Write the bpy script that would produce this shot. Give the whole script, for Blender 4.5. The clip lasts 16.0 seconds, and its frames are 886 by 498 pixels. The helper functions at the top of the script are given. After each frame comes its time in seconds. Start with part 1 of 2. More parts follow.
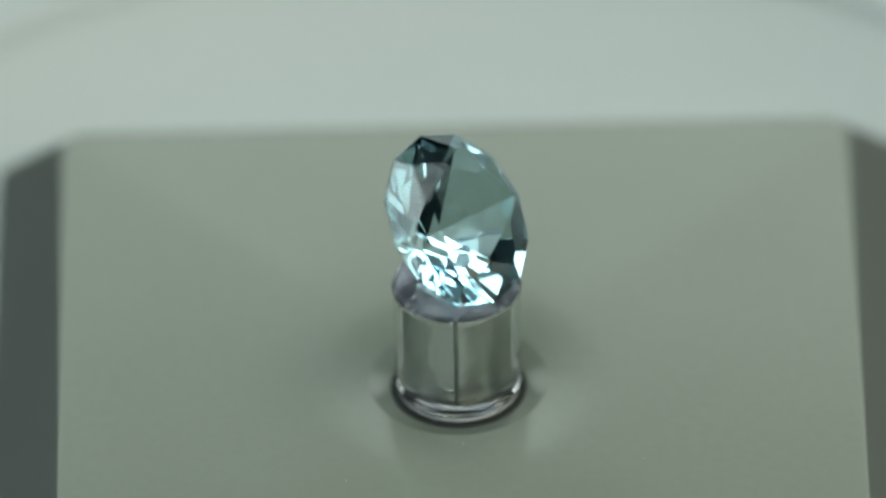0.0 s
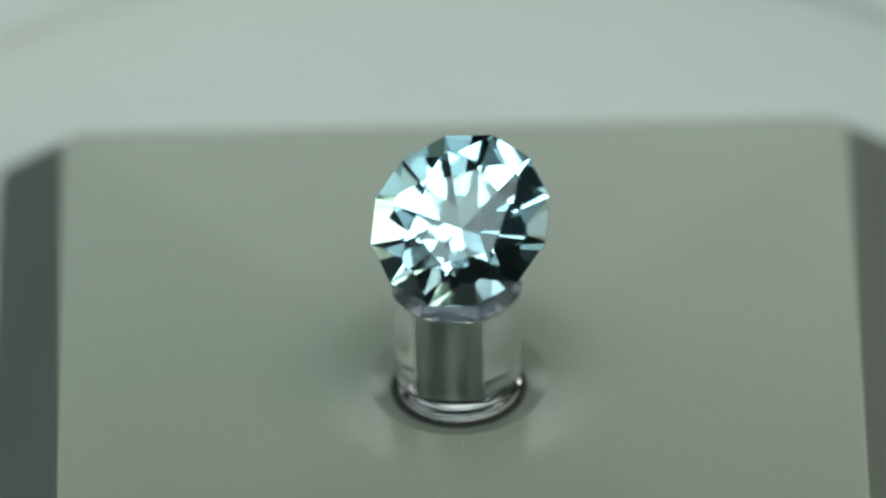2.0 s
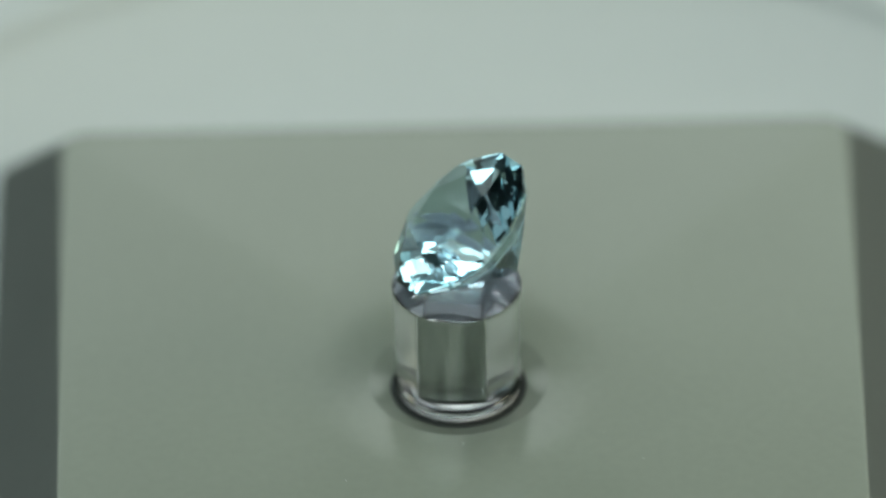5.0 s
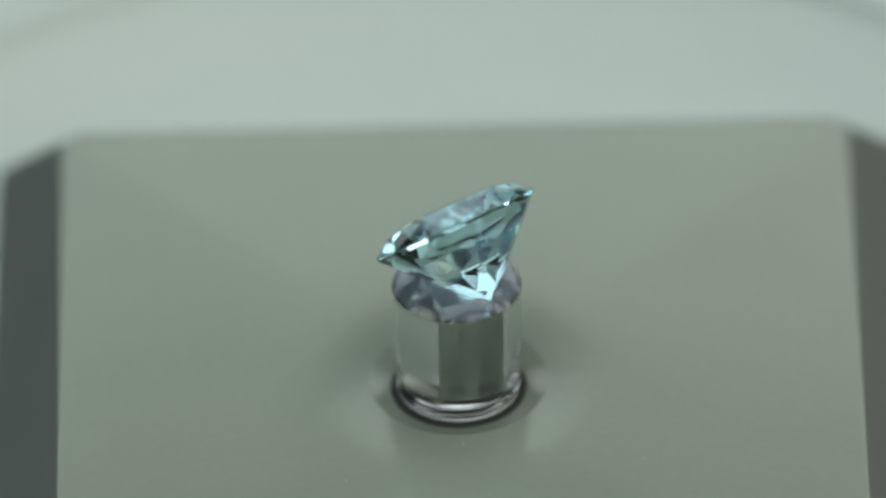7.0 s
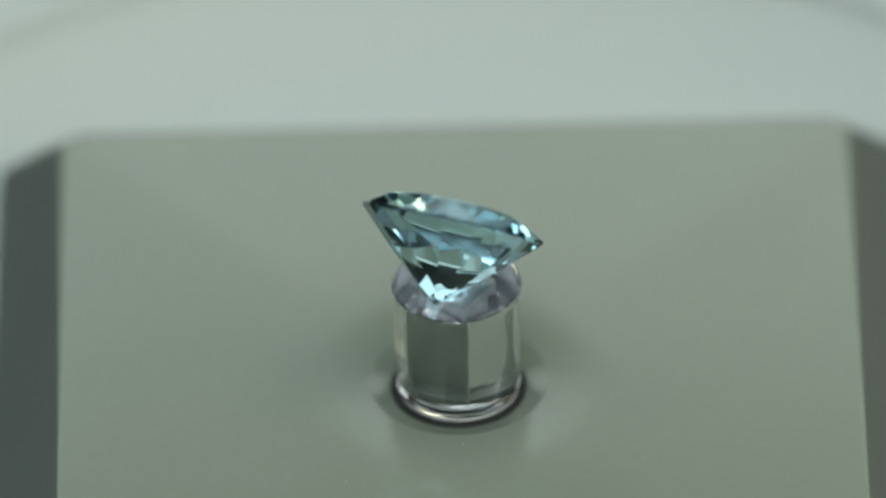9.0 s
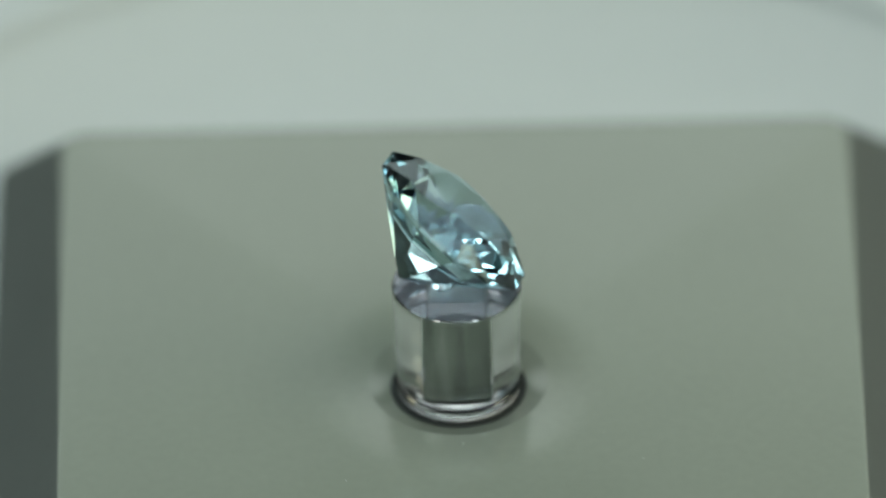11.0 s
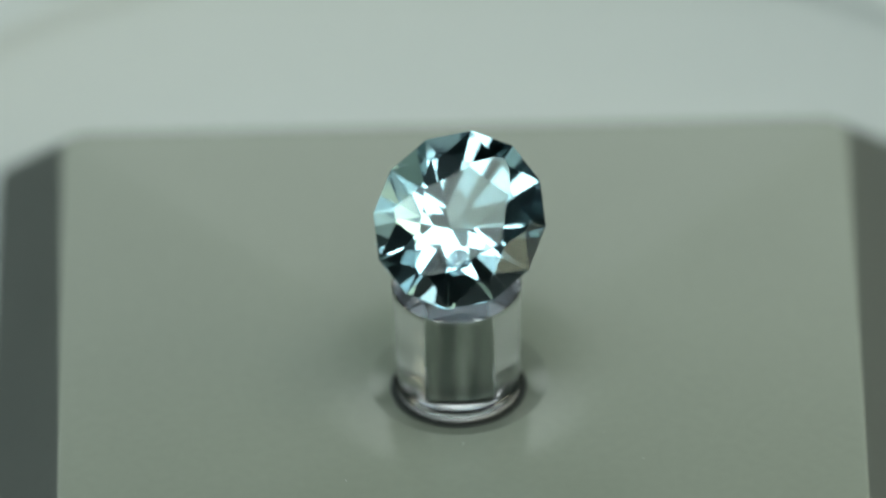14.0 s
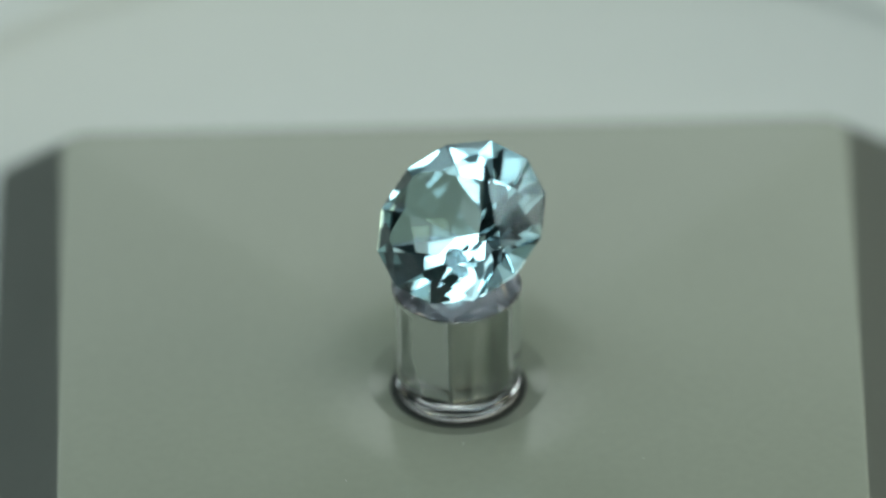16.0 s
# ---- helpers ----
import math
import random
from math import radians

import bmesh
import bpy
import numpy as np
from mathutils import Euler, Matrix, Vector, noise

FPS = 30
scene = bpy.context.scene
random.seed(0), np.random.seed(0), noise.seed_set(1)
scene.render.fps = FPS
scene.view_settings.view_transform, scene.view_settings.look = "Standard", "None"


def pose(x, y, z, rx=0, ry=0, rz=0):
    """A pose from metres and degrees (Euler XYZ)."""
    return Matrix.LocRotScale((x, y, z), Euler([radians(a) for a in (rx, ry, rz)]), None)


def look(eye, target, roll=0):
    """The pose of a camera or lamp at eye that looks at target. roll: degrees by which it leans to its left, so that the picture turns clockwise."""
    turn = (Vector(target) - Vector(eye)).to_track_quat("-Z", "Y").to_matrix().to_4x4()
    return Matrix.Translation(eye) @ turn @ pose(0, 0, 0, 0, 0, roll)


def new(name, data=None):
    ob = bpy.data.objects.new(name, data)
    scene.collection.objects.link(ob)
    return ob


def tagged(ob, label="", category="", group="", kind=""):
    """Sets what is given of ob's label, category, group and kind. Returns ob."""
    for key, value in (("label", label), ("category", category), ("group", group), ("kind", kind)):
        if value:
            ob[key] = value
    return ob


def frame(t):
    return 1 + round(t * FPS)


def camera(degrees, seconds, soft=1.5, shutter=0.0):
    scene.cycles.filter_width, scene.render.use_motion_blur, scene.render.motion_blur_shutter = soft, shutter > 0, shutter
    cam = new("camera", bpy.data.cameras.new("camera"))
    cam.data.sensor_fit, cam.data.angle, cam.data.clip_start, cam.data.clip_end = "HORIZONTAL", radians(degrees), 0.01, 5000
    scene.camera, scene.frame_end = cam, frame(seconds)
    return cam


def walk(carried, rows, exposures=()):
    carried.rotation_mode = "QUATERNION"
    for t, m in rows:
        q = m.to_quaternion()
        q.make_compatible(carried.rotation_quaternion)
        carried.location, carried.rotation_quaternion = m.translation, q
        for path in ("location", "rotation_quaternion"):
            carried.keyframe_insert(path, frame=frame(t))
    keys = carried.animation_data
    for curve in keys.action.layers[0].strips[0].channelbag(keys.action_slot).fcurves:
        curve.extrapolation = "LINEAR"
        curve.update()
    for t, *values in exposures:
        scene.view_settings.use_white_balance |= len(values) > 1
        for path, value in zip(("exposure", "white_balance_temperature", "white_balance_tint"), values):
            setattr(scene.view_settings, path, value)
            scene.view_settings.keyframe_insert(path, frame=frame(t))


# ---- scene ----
# One millimetre; the small things are sized in it.
MM = 0.001


# ---- camera ----
ELEV, DIST = radians(37.5), 0.84
cam = camera(3.56, 16.0, soft=2.6)
UP = Vector((0, math.sin(ELEV), math.cos(ELEV)))
AHEAD = Vector((0, math.cos(ELEV), -math.sin(ELEV)))
TARGET = Vector((-0.85, 0, 0)) * MM + UP * 7.7 * MM
EYE = TARGET - AHEAD * DIST
cam.data.dof.use_dof = True
cam.data.dof.focus_distance = DIST - 0.0065
cam.data.dof.aperture_fstop = 14
HOLD = look(EYE, TARGET, roll=-1.25)
walk(cam, [(0, HOLD), (16, HOLD)], exposures=[(0, -0.52), (16, -0.52)])

# ---- light ----
world = bpy.data.worlds.new("room_air")
scene.world = world
world.use_nodes = True
world.node_tree.nodes["Background"].inputs[0].default_value = (0.55, 0.62, 0.6, 1)
world.node_tree.nodes["Background"].inputs[1].default_value = 0.10


def area_lamp(name, eye, target, size_x, size_y, watts, colour):
    data = bpy.data.lights.new(name, "AREA")
    data.shape, data.size, data.size_y = "RECTANGLE", size_x, size_y
    data.energy, data.color = watts, colour
    lamp = new(name, data)
    lamp.matrix_world = look(eye, target)
    return lamp


TINT = (0.895, 1.0, 0.965)
COOL = (0.83, 1.0, 0.99)
WARM = (0.94, 1.0, 0.92)


def around(azimuth, elevation, dist):
    """A place at that distance from the stone; azimuth 0 is the camera's side, positive to its right."""
    a, e = radians(azimuth), radians(elevation)
    return (dist * math.sin(a) * math.cos(e), -dist * math.cos(a) * math.cos(e), 0.01 + dist * math.sin(e))


STONE_AT = (0, 0, 0.011)
# Two light strips overhead, a panel between them and one towards the camera, lit boards low at the sides and a low board behind.
area_lamp("strip_lamp", (-0.09, -0.09, 0.34), STONE_AT, 0.32, 0.08, 0.54, COOL)
area_lamp("strip_lamp", (0.14, -0.05, 0.31), STONE_AT, 0.36, 0.08, 0.46, WARM)
area_lamp("top_lamp", (0, 0.05, 0.36), STONE_AT, 0.13, 0.13, 0.55, TINT)
area_lamp("front_lamp", around(0, 47, 0.50), STONE_AT, 0.34, 0.10, 0.65, TINT)
area_lamp("side_board", around(76, 14, 0.40), STONE_AT, 0.26, 0.18, 0.60, (1.0, 0.97, 0.66))
area_lamp("side_board", around(-74, 12, 0.40), STONE_AT, 0.22, 0.16, 0.06, COOL)
# Unseen broad fill below the ceiling, added to lift the stone's darkest facets.
area_lamp("ceiling_fill", (0, -0.6, 1.65), (0, -0.601, 0), 1.4, 1.2, 1.5, TINT)
area_lamp("back_lamp", (0, 0.17, 0.082), (0, 0, 0.0), 0.26, 0.078, 0.12, TINT)

# ---- materials ----


def material(name, colour, rough=0.5, ior=1.5, grain=0.0, scale=800.0, bump=0.0, stain=0.0):
    """A surface with fine grain and broad stains in its colour and a fine relief."""
    mat = bpy.data.materials.new(name)
    mat.use_nodes = True
    nodes, links = mat.node_tree.nodes, mat.node_tree.links
    sh = nodes["Principled BSDF"]
    sh.inputs["Base Color"].default_value = (*colour, 1)
    sh.inputs["Roughness"].default_value = rough
    sh.inputs["IOR"].default_value = ior
    if grain or bump or stain:
        co = nodes.new("ShaderNodeTexCoord")
        fine = nodes.new("ShaderNodeTexNoise")
        fine.inputs["Scale"].default_value, fine.inputs["Detail"].default_value = scale, 6
        broad = nodes.new("ShaderNodeTexNoise")
        broad.inputs["Scale"].default_value, broad.inputs["Detail"].default_value = scale / 25, 3
        for n in (fine, broad):
            links.new(co.outputs["Object"], n.inputs["Vector"])
        both = nodes.new("ShaderNodeMath")
        both.operation = "MULTIPLY_ADD"
        links.new(fine.outputs["Fac"], both.inputs[0])
        both.inputs[1].default_value = grain
        scaled = nodes.new("ShaderNodeMath")
        scaled.operation = "MULTIPLY"
        links.new(broad.outputs["Fac"], scaled.inputs[0])
        scaled.inputs[1].default_value = stain
        links.new(scaled.outputs[0], both.inputs[2])
        ramp = nodes.new("ShaderNodeMixRGB")
        ramp.blend_type = "MIX"
        links.new(both.outputs[0], ramp.inputs["Fac"])
        ramp.inputs["Color1"].default_value = (*[min(1, c * 1.12) for c in colour], 1)
        ramp.inputs["Color2"].default_value = (*[c * 0.72 for c in colour], 1)
        links.new(ramp.outputs[0], sh.inputs["Base Color"])
        if bump:
            b = nodes.new("ShaderNodeBump")
            b.inputs["Strength"].default_value, b.inputs["Distance"].default_value = bump, 0.00002
            links.new(fine.outputs["Fac"], b.inputs["Height"])
            links.new(b.outputs[0], sh.inputs["Normal"])
    return mat


def glass(name, colour, ior, rough=0.0):
    mat = bpy.data.materials.new(name)
    mat.use_nodes = True
    nodes, links = mat.node_tree.nodes, mat.node_tree.links
    nodes.remove(nodes["Principled BSDF"])
    g = nodes.new("ShaderNodeBsdfGlass")
    g.inputs["Color"].default_value = (*colour, 1)
    g.inputs["IOR"].default_value, g.inputs["Roughness"].default_value = ior, rough
    links.new(g.outputs[0], nodes["Material Output"].inputs["Surface"])
    return mat


PLINTH = material("satin_grey_plastic", (0.206, 0.232, 0.192), rough=0.17, grain=0.3, stain=0.3, scale=1500, bump=0.1)
WHITE = material("white_plastic", (0.42, 0.452, 0.442), rough=0.7, grain=0.12, stain=0.2, scale=600)
SHEET = material("white_sheet", (0.72, 0.75, 0.73), rough=0.6, grain=0.12, stain=0.2, scale=300)
WALLPAINT = material("grey_wall_paint", (0.22, 0.25, 0.25), rough=0.8, grain=0.2, stain=0.2, scale=40)
WALLWHITE = material("white_wall_paint", (0.52, 0.56, 0.57), rough=0.8, grain=0.2, stain=0.2, scale=40)
HUB = material("hub_plastic", (0.06, 0.065, 0.06), rough=0.6, grain=0.2, scale=1500)
PALE_WHITE = material("plain_white", (0.78, 0.79, 0.82), rough=0.5, grain=0.2, scale=2000)


def drawn_metal(name, dark, pale, rough):
    """Metal drawn lengthwise, with pale and dark streaks and fine drag marks along z."""
    mat = bpy.data.materials.new(name)
    mat.use_nodes = True
    nodes, links = mat.node_tree.nodes, mat.node_tree.links
    sh = nodes["Principled BSDF"]
    sh.inputs["Metallic"].default_value, sh.inputs["Roughness"].default_value = 1.0, rough
    co, place, streaks, relief = nodes.new("ShaderNodeTexCoord"), nodes.new("ShaderNodeMapping"), nodes.new("ShaderNodeTexNoise"), nodes.new("ShaderNodeBump")
    place.inputs["Scale"].default_value = (1, 1, 0.07)
    streaks.inputs["Scale"].default_value, streaks.inputs["Detail"].default_value = 1100, 4
    ramp = nodes.new("ShaderNodeValToRGB")
    ramp.color_ramp.elements[0].position, ramp.color_ramp.elements[1].position = 0.36, 0.68
    ramp.color_ramp.elements[0].color, ramp.color_ramp.elements[1].color = (*dark, 1), (*pale, 1)
    relief.inputs["Strength"].default_value, relief.inputs["Distance"].default_value = 0.35, 0.0001
    links.new(co.outputs["Object"], place.inputs["Vector"])
    links.new(place.outputs[0], streaks.inputs["Vector"])
    links.new(streaks.outputs["Fac"], ramp.inputs[0])
    links.new(streaks.outputs["Fac"], relief.inputs["Height"])
    links.new(ramp.outputs[0], sh.inputs["Base Color"])
    links.new(relief.outputs[0], sh.inputs["Normal"])
    return mat


BORE_FILLER = drawn_metal("bore_filler_metal", (0.16, 0.20, 0.18), (0.62, 0.65, 0.61), 0.22)
GAP_BLACK = material("gap_shade_black", (0.045, 0.05, 0.048), rough=0.95, ior=1.2, grain=0.3, scale=2000)
# The block's own plastic, made darker to put the slopes' shade into its colour.
SHOULDER = material("shaded_grey_plastic", (0.104, 0.116, 0.106), rough=0.65, ior=1.25, grain=0.3, stain=0.3, scale=1500, bump=0.1)
ACRYLIC = glass("clear_acrylic", (0.965, 0.97, 0.975), 1.49)
GEM = glass("pale_blue_gem", (0.828, 0.95, 0.985), 1.577)
WAX = glass("clear_wax", (0.93, 0.95, 0.97), 1.45, 0.2)



def haze(name, colour, amount, rough):
    """A thin clear film with a faint milky haze."""
    mat = bpy.data.materials.new(name)
    mat.use_nodes = True
    nodes, links = mat.node_tree.nodes, mat.node_tree.links
    milk = nodes["Principled BSDF"]
    milk.inputs["Base Color"].default_value = (*colour, 1)
    milk.inputs["Roughness"].default_value = rough
    clear = nodes.new("ShaderNodeBsdfTransparent")
    clear.inputs["Color"].default_value = (0.96, 0.96, 0.98, 1)
    cloud = nodes.new("ShaderNodeTexNoise")
    cloud.inputs["Scale"].default_value = 700
    spread = nodes.new("ShaderNodeMapRange")
    spread.inputs["To Min"].default_value, spread.inputs["To Max"].default_value = amount * 0.7, amount * 1.3
    mix = nodes.new("ShaderNodeMixShader")
    co = nodes.new("ShaderNodeTexCoord")
    links.new(co.outputs["Object"], cloud.inputs["Vector"])
    links.new(cloud.outputs["Fac"], spread.inputs["Value"])
    links.new(spread.outputs[0], mix.inputs[0])
    links.new(clear.outputs[0], mix.inputs[1])
    links.new(milk.outputs[0], mix.inputs[2])
    links.new(mix.outputs[0], nodes["Material Output"].inputs["Surface"])
    return mat


# Film added over the post's top; its lavender haze imitates reflected surroundings.
FILM = haze("haze_film", (0.56, 0.59, 0.68), 0.11, 0.3)

# ---- building helpers ----


def to_mesh(name, bm, mat, smooth=False):
    me = bpy.data.meshes.new(name)
    bmesh.ops.recalc_face_normals(bm, faces=bm.faces)
    bm.to_mesh(me)
    bm.free()
    me.materials.append(mat)
    if smooth:
        for p in me.polygons:
            p.use_smooth = True
        me.set_sharp_from_angle(angle=radians(35))
    return me


def thing(name, bm, mat, label, category, smooth=False, kind=""):
    return tagged(new(name, to_mesh(name, bm, mat, smooth)), label, category, kind=kind)


def part(name, bm, mat, parent, label="", smooth=False):
    ob = new(name, to_mesh(name, bm, mat, smooth))
    ob.parent = parent
    return tagged(ob, label)


def lathe(bm, profile, steps=128, closed=False):
    """Turns a profile of (radius, height) in millimetres round z."""
    rings = []
    for r, z in profile:
        if r <= 1e-9:
            rings.append([bm.verts.new((0, 0, z * MM))])
        else:
            rings.append([bm.verts.new((r * MM * math.cos(2 * math.pi * k / steps), r * MM * math.sin(2 * math.pi * k / steps), z * MM)) for k in range(steps)])
    pairs = list(zip(rings, rings[1:]))
    if closed:
        pairs.append((rings[-1], rings[0]))
    for a, b in pairs:
        for k in range(steps):
            j = (k + 1) % steps
            quad = [a[k % len(a)], a[j % len(a)], b[j % len(b)], b[k % len(b)]]
            quad = [v for i, v in enumerate(quad) if v not in quad[:i]]
            if len(quad) > 2:
                bm.faces.new(quad)
    return bm


def rounded_square(half_x, half_y, radius, steps=8, side=28):
    pts = []
    for cx, cy, a0 in ((1, 1, 0), (-1, 1, 90), (-1, -1, 180), (1, -1, 270)):
        for k in range(steps + 1):
            a = radians(a0 + 90 * k / steps)
            pts.append((cx * (half_x - radius) + radius * math.cos(a), cy * (half_y - radius) + radius * math.sin(a)))
        if side:
            nx, ny = ((-1, 1), (-1, -1), (1, -1), (1, 1))[(a0 // 90)]
            ax, ay = pts[-1]
            bx = nx * (half_x - radius) if a0 in (0, 180) else nx * half_x
            by = ny * half_y if a0 in (0, 180) else ny * (half_y - radius)
            pts += [(ax + (bx - ax) * j / side, ay + (by - ay) * j / side) for j in range(1, side)]
    return pts


def loops(bm, layers, close_top=True, close_bottom=True):
    """Skins a stack of equal loops; each layer is (points, height), in millimetres."""
    rings = [[bm.verts.new((x * MM, y * MM, z * MM)) for x, y in pts] for pts, z in layers]
    n = len(rings[0])
    for a, b in zip(rings, rings[1:]):
        for k in range(n):
            bm.faces.new((a[k], a[(k + 1) % n], b[(k + 1) % n], b[k]))
    if close_bottom:
        bm.faces.new(rings[0][::-1])
    if close_top:
        bm.faces.new(rings[-1])
    return bm


# ---- room ----
def box(bm, x0, x1, y0, y1, z0, z1):
    m = Matrix.Translation(((x0 + x1) / 2, (y0 + y1) / 2, (z0 + z1) / 2)) @ Matrix.Diagonal((x1 - x0, y1 - y0, z1 - z0, 1))
    bmesh.ops.create_cube(bm, size=1, matrix=m)
    return bm


def room():
    low, high, half = -0.8, 1.7, 1.6
    thing("floor", box(bmesh.new(), -half, half, -half, half, low - 0.1, low), WALLPAINT, "plain grey floor of the room", "floor", kind="structure")
    thing("ceiling", box(bmesh.new(), -half, half, -half, half, high, high + 0.1), WALLPAINT, "plain matt grey ceiling of the room", "ceiling", kind="structure")
    for name, b in (("wall_north", (-half, half, half, half + 0.1)), ("wall_south", (-half, half, -half - 0.1, -half)),
                    ("wall_east", (half, half + 0.1, -half, half)), ("wall_west", (-half - 0.1, -half, -half, half))):
        thing(name, box(bmesh.new(), *b, low, high), WALLWHITE if name == "wall_south" else WALLPAINT, "plain matt white wall of the room" if name == "wall_south" else "plain matt grey wall of the room", "wall", kind="structure")


def table():
    t = tagged(new("table"), "white topped work table under the display stand", "table")
    top = -10
    bm = box(bmesh.new(), -0.5, 0.5, -0.4, 0.4, (top - 24) * MM, top * MM)
    bmesh.ops.bevel(bm, geom=bm.edges[:], offset=0.003, segments=3, affect="EDGES")
    part("tabletop", bm, SHEET, t, smooth=True)
    for x in (-0.45, 0.45):
        for y in (-0.35, 0.35):
            part("leg", box(bmesh.new(), x - 0.02, x + 0.02, y - 0.02, y + 0.02, -0.8, (top - 24) * MM), WHITE, t)


def light_dish():
    """A round white tray with an upright wall and a grooved, rounded rim."""
    t = tagged(new("round_tray"), "round matt white tray with a raised rim round the grey stand", "tray")
    basin = [(0, -10), (45.4, -10), (46.3, -9.4), (46.3, -2.4), (46.15, -2.2), (45.95, -2.6), (45.4, -3.0), (39.4, -5.5), (38.2, -5.9), (37.0, -6.12), (35.6, -6.2), (0, -6.2)]
    part("basin", lathe(bmesh.new(), basin, 192), WHITE, t, smooth=True)
    rim = [(46.32, -2.5), (46.32, -9), (47, -10), (59, -10), (60, -9), (60, -2.0), (59.6, -1.5), (58.8, -1.3), (50.7, -1.3), (49.8, -1.4), (49.0, -1.75), (48.4, -1.75), (47.8, -1.55), (47.2, -1.5), (46.7, -1.7), (46.32, -2.05), (46.22, -2.3)]
    part("rim", lathe(bmesh.new(), rim, 192, closed=True), WHITE, t, "rounded white rim with a shallow groove", smooth=True)


def plinth():
    """Grey block with a flat top, sloping shoulders and a round well in its middle."""
    t = tagged(new("display_plinth"), "satin grey block with a round well and sloping shoulders coloured darker for shade", "display stand")
    cx = -0.1

    def disc(r, like):
        return [(cx + r * math.cos(a), r * math.sin(a)) for a in (math.atan2(y, x - cx) for x, y in like)]

    outer = rounded_square(23.72, 25.06, 1.5)
    top = [(disc(2.0, outer), -2.8), (disc(4.02, outer), -2.8), (disc(4.02, outer), -0.50), (disc(4.12, outer), -0.43), (disc(5.15, outer), -0.09), (disc(5.23, outer), -0.03), (disc(5.35, outer), 0),
           (disc(9, outer), 0), (rounded_square(23.37, 24.7, 1.4), 0), (rounded_square(23.6, 24.92, 1.45), -0.05), (outer, -0.2)]
    part("top_plate", loops(bmesh.new(), top, close_top=False), PLINTH, t, smooth=True)
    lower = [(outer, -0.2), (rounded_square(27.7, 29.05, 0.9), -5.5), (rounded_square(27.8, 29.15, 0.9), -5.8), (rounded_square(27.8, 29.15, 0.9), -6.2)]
    part("shoulder", loops(bmesh.new(), lower, close_bottom=False), SHOULDER, t, "sloping shoulder, its shade put into a darker grey", smooth=True)
    # Black liner ring added in the gap; it paints the shade round the foot.
    part("gap_shade", lathe(bmesh.new(), [(3.66, -2.75), (4.0, -2.75), (4.0, -0.48), (3.95, -0.46), (3.9, -0.48), (3.85, -0.55), (3.8, -0.6), (3.72, -0.62), (3.66, -0.62)], 96, closed=True), GAP_BLACK, t, "black ring in the gap, with the shade put into its colour", smooth=True).location = (cx * MM, 0, 0)
    h = part("hub", lathe(bmesh.new(), [(0, -2.58), (3.6, -2.58), (3.6, -0.36), (1.78, -0.36), (1.78, -0.215), (0, -0.215)], 64), HUB, t, "black turning hub in the well", smooth=True)
    h.location = (cx * MM, 0, 0)
    # White ring added as a reflector, so the clear foot looks brighter.
    w = part("foot_reflector", lathe(bmesh.new(), [(1.8, -0.208), (1.8, -0.36), (3.6, -0.36), (3.6, -0.208)], 64, closed=True), PALE_WHITE, t, "white ring added under the post to brighten its foot", smooth=True)
    w.location = (cx * MM, 0, 0)


def post():
    """Clear acrylic post with a rounded foot and a square bore, in which an added dark bar sits loosely."""
    t = tagged(new("display_post"), "clear acrylic round turning post with a square bore, darkened by an added bar", "display post")
    profile = [(0, -0.20), (3.46, -0.20), (3.60, -0.14), (3.69, -0.02), (3.73, 0.18), (3.73, 0.36), (3.63, 0.50), (3.60, 0.62), (3.63, 0.74), (3.70, 0.86), (3.75, 4), (3.80, 6.75), (3.83, 7.0), (3.78, 7.12), (3.70, 7.15), (0, 7.15)]
    bm = lathe(bmesh.new(), profile, 128)
    bmesh.ops.recalc_face_normals(bm, faces=bm.faces)
    outside = set(bm.faces)
    bore = rounded_square(1.68, 1.68, 0.22, 4, 0)
    loops(bm, [(bore, 0.45), (bore, 6.85)])
    inside = [f for f in bm.faces if f not in outside]
    bmesh.ops.recalc_face_normals(bm, faces=inside)
    bmesh.ops.reverse_faces(bm, faces=inside)
    me = bpy.data.meshes.new("clear_body")
    bm.to_mesh(me)
    bm.free()
    me.materials.append(ACRYLIC)
    for p in me.polygons:
        p.use_smooth = True
    me.set_sharp_from_angle(angle=radians(35))
    new("clear_body", me).parent = t
    core, soft = rounded_square(1.58, 1.58, 0.2, 4, 0), rounded_square(1.48, 1.48, 0.14, 4, 0)
    # Streaked metal bar added in the hollow bore to darken the faces seen through it.
    part("bore_filler", loops(bmesh.new(), [(soft, 0.46), (core, 0.55), (core, 6.45), (soft, 6.55)]), BORE_FILLER, t, "dull square bar added in the hollow bore to darken it", smooth=True)
    part("haze_film", lathe(bmesh.new(), [(0, 7.155), (3.6, 7.155), (3.68, 7.165), (3.68, 7.185), (3.6, 7.195), (0, 7.195)], 96), FILM, t, "lavender haze film added on the post's top in place of reflections", smooth=True)
    return t


# ---- the gem ----
LONG, SHORT = 5.53, 4.98
FOLD = 6


def cut(bm, azimuth, angle, dist):
    """Grinds one facet: its normal leans by angle from the axis (past 90: the pavilion)."""
    a, b = radians(azimuth), radians(angle)
    no = Vector((math.cos(a) * math.sin(b), math.sin(a) * math.sin(b), math.cos(b)))
    done = bmesh.ops.bisect_plane(bm, geom=bm.verts[:] + bm.edges[:] + bm.faces[:], dist=1e-7, plane_co=no * dist, plane_no=no, clear_outer=True)
    rim = [e for e in done["geom_cut"] if isinstance(e, bmesh.types.BMEdge)]
    if rim:
        bmesh.ops.contextual_create(bm, geom=rim)


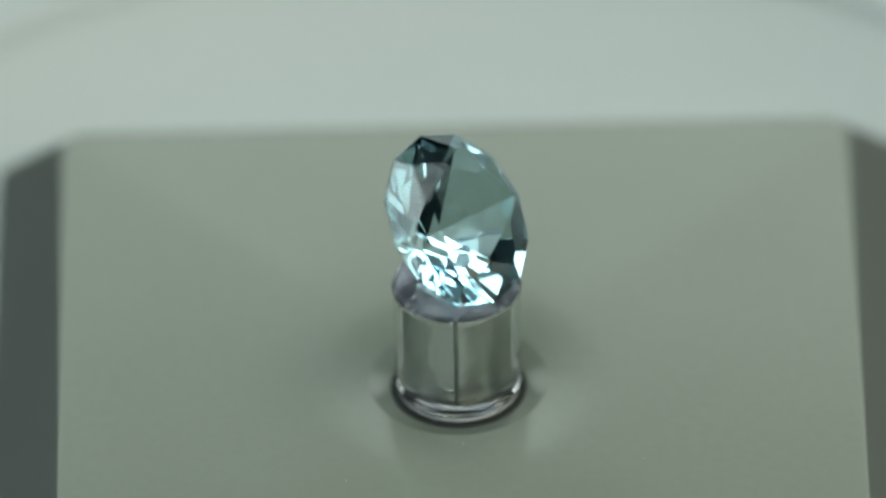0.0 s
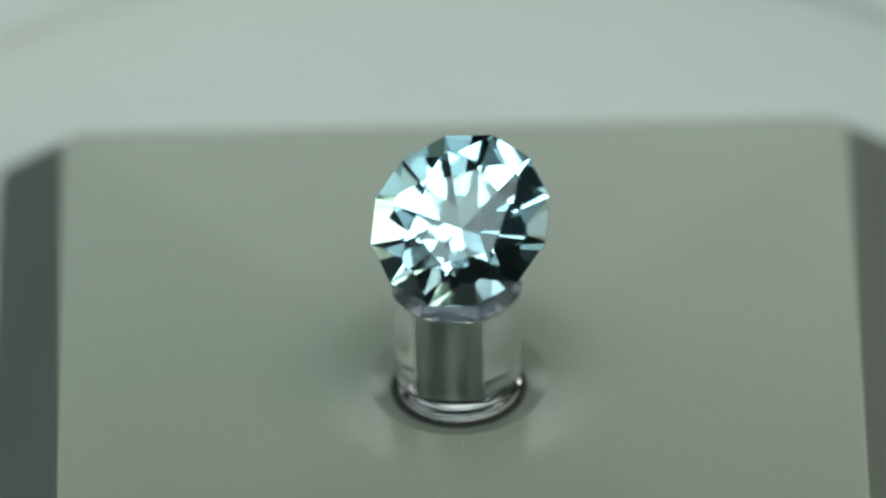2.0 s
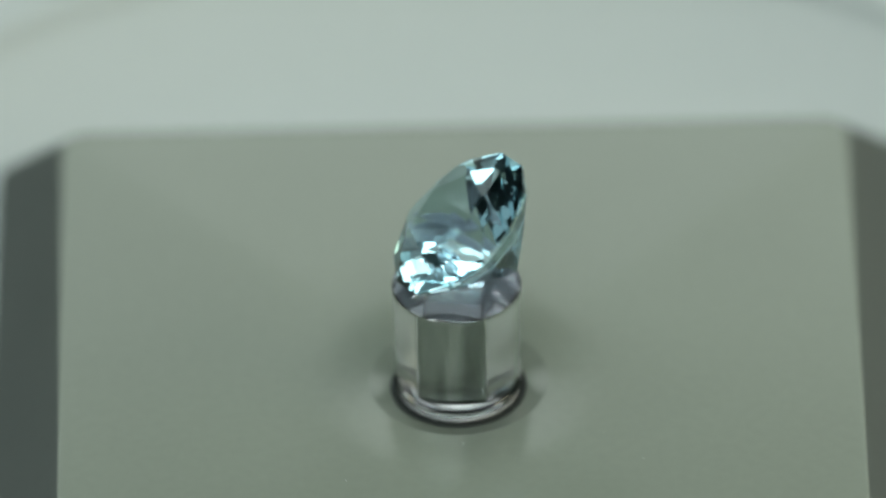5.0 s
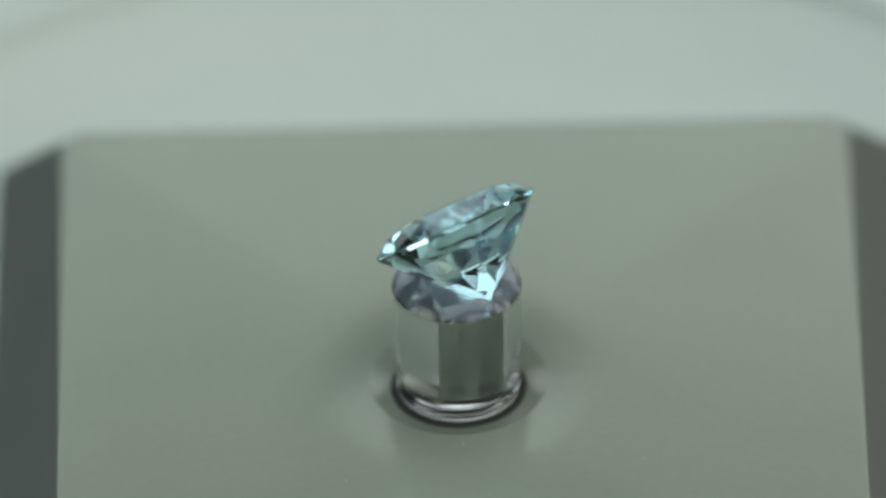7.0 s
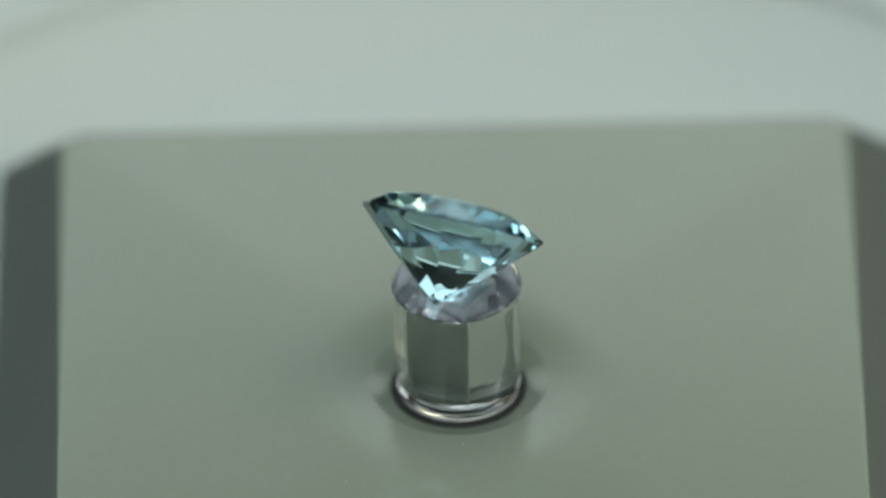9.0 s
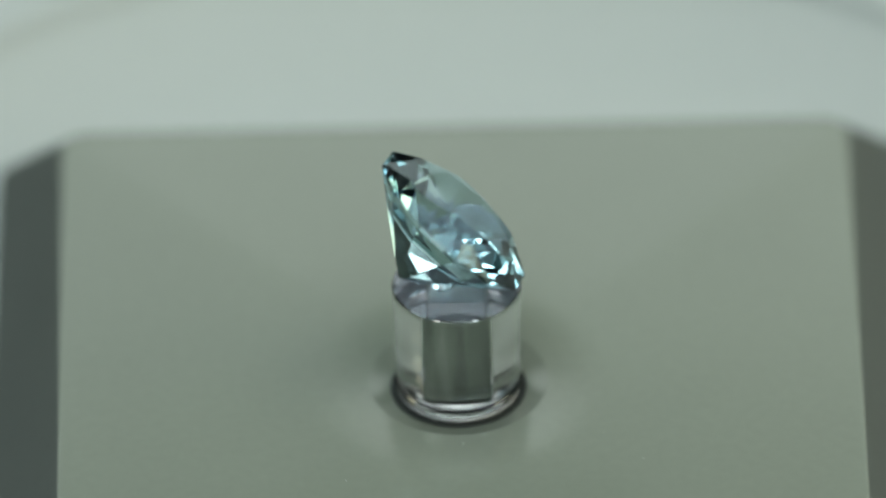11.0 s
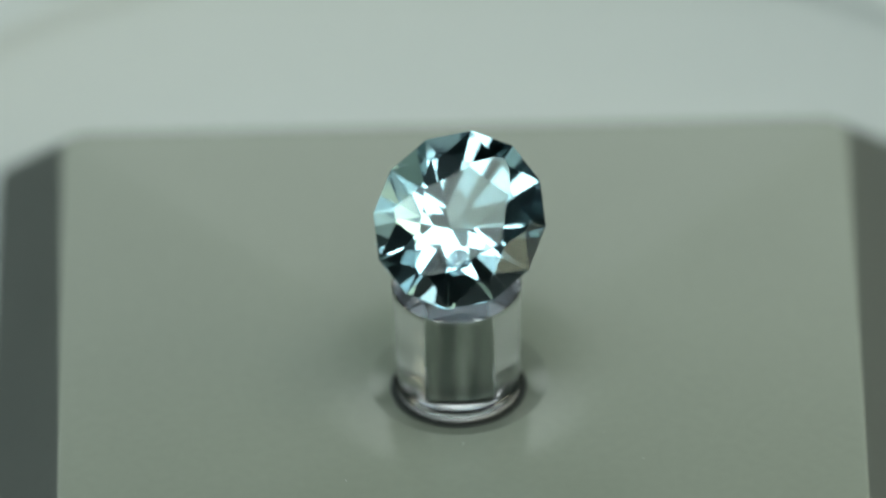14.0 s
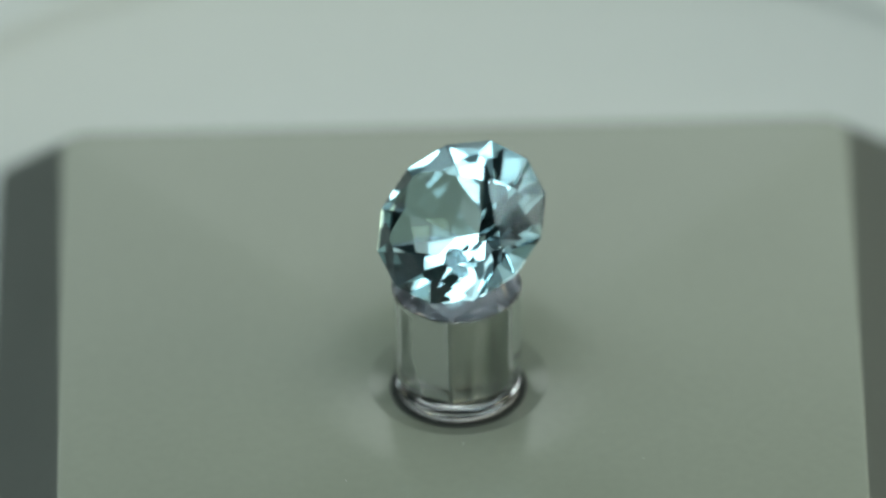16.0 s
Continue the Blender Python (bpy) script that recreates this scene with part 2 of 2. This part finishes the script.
def gem_mesh():
    """An oval brilliant with a twelve-sided girdle, ground facet by facet in units of its radius, then drawn out to an oval."""
    bm = bmesh.new()
    bmesh.ops.create_cube(bm, size=6)
    step = 360 / FOLD
    flat = math.cos(radians(15))

    def ground(azimuth, angle, r, z):
        b = radians(angle)
        cut(bm, azimuth, angle, r * math.sin(b) + z * math.cos(b))

    for k in range(2 * FOLD):
        cut(bm, (k + 0.5) * step / 2, 90, flat)
    for k in range(FOLD):
        ground(k * step, 180 - 41.6, 0, -0.94)
    for k in range(2 * FOLD):
        ground((k + 0.5) * step / 2, 180 - 45.2, flat, -0.015)
    for k in range(FOLD):
        ground((k + 0.5) * step, 180 - 40.3, 0.42, -0.617)
    for k in range(FOLD):
        ground(k * step, 27.5, 1.0, 0.02)
    for k in range(2 * FOLD):
        ground((k + 0.5) * step / 2, 35.9, flat, 0.02)
    for k in range(FOLD):
        ground((k + 0.5) * step, 12.5, 0.48, 0.238)
    ground(0, 0, 0, 0.238)
    bmesh.ops.remove_doubles(bm, verts=bm.verts, dist=1e-5)
    bmesh.ops.rotate(bm, cent=(0, 0, 0), matrix=Matrix.Rotation(radians(30), 3, "Z"), verts=bm.verts)
    bmesh.ops.scale(bm, vec=(LONG * MM, SHORT * MM, (LONG + SHORT) / 2 * MM), verts=bm.verts)
    bmesh.ops.rotate(bm, cent=(0, 0, 0), matrix=Matrix.Rotation(radians(42), 3, "Z"), verts=bm.verts)
    return bm


def gem():
    """The stone's facets in four parts: table, crown, girdle and pavilion, which meet edge to edge."""
    t = tagged(new("gemstone"), "pale blue faceted oval gemstone leaning on a clear post", "gemstone")
    bm = gem_mesh()
    bmesh.ops.recalc_face_normals(bm, faces=bm.faces)
    bm.normal_update()
    groups = {"table": [], "crown": [], "girdle": [], "pavilion": []}
    for f in bm.faces:
        z = f.normal.z
        groups["table" if z > 0.999 else "crown" if z > 0.1 else "girdle" if z > -0.1 else "pavilion"].append(f)
    labels = {"table": "flat six-sided table facet", "pavilion": "deep pavilion running to a point"}
    for name, faces in groups.items():
        corners = list(dict.fromkeys(v for f in faces for v in f.verts))
        at = {v: i for i, v in enumerate(corners)}
        me = bpy.data.meshes.new(name)
        me.from_pydata([v.co[:] for v in corners], [], [[at[v] for v in f.verts] for f in faces])
        me.materials.append(GEM)
        ob = tagged(new(name, me), labels.get(name, ""))
        ob.parent = t
    bm.free()
    return t


def wax():
    """A flattened dab of clear wax that holds the stone on the post."""
    bm = bmesh.new()
    lathe(bm, [(0, 7.2), (0.6, 7.2), (0.55, 7.35), (0.46, 7.7), (0.5, 8.06), (0, 8.06)], 40)
    for v in bm.verts:
        if v.co.xy.length > 1e-6:
            a = math.atan2(v.co.y, v.co.x)
            k = 1 + 0.10 * math.sin(2 * a + 1) + 0.06 * math.sin(5 * a)
            v.co.x, v.co.y = v.co.x * k, v.co.y * k
        v.co.y += 1.0 * MM
    return thing("wax_dab", bm, WAX, "clear dab of wax between the stone and its post", "wax", smooth=True)


def dust():
    """A few bright specks of dust on the grey top."""
    rng = random.Random(7)
    bm = bmesh.new()
    spots = [(0.1, -6.1), (3.2, -7.6), (10.6, -7.9), (8.4, -5.5), (-6.8, -9.4), (15.2, 6.1)]
    for x, y in spots:
        if math.hypot(x, y) < 5.6:
            continue
        r = rng.uniform(0.012, 0.03)
        m = pose(x * MM, y * MM, r * 0.5 * MM, 0, 0, rng.uniform(0, 360)) @ Matrix.Diagonal((r * MM * rng.uniform(1, 2.2), r * MM, r * 0.6 * MM, 1))
        bmesh.ops.create_icosphere(bm, subdivisions=1, radius=1, matrix=m)
    tagged(new("dust", to_mesh("dust", bm, PALE_WHITE)), "pale specks of dust lying on the grey plinth top", "dust", kind="stuff")


room()
table()
light_dish()
plinth()
POST = post()
STONE = gem()
DAB = wax()
dust()

# ---- what turns ----
PERIOD, FACING = 12.6, 1.96


def turn(t):
    """Degrees about z: clockwise seen from above; zero when the stone's table faces the camera."""
    return -360 * (t - FACING) / PERIOD


def motions():
    # In the stone's own frame it leans towards -y and rests on a pavilion facet on the post's top.
    lean = Matrix.Translation((0.2 * MM, 0.16 * MM, 11.64 * MM)) @ pose(0, 0, 0, 42.0, 0, 0)
    stone, post_rows = [], []
    for k in range(33):
        t = k * 0.5
        spin = pose(0, 0, 0, 0, 0, turn(t))
        stone.append((t, spin @ lean))
        post_rows.append((t, pose(-0.1 * MM, 0, 0) @ spin @ pose(0, 0, 0, 0, 0, -13.4)))
    walk(STONE, stone)
    walk(DAB, [(k * 0.5, pose(0, 0, 0, 0, 0, turn(k * 0.5))) for k in range(33)])
    walk(POST, post_rows)


motions()
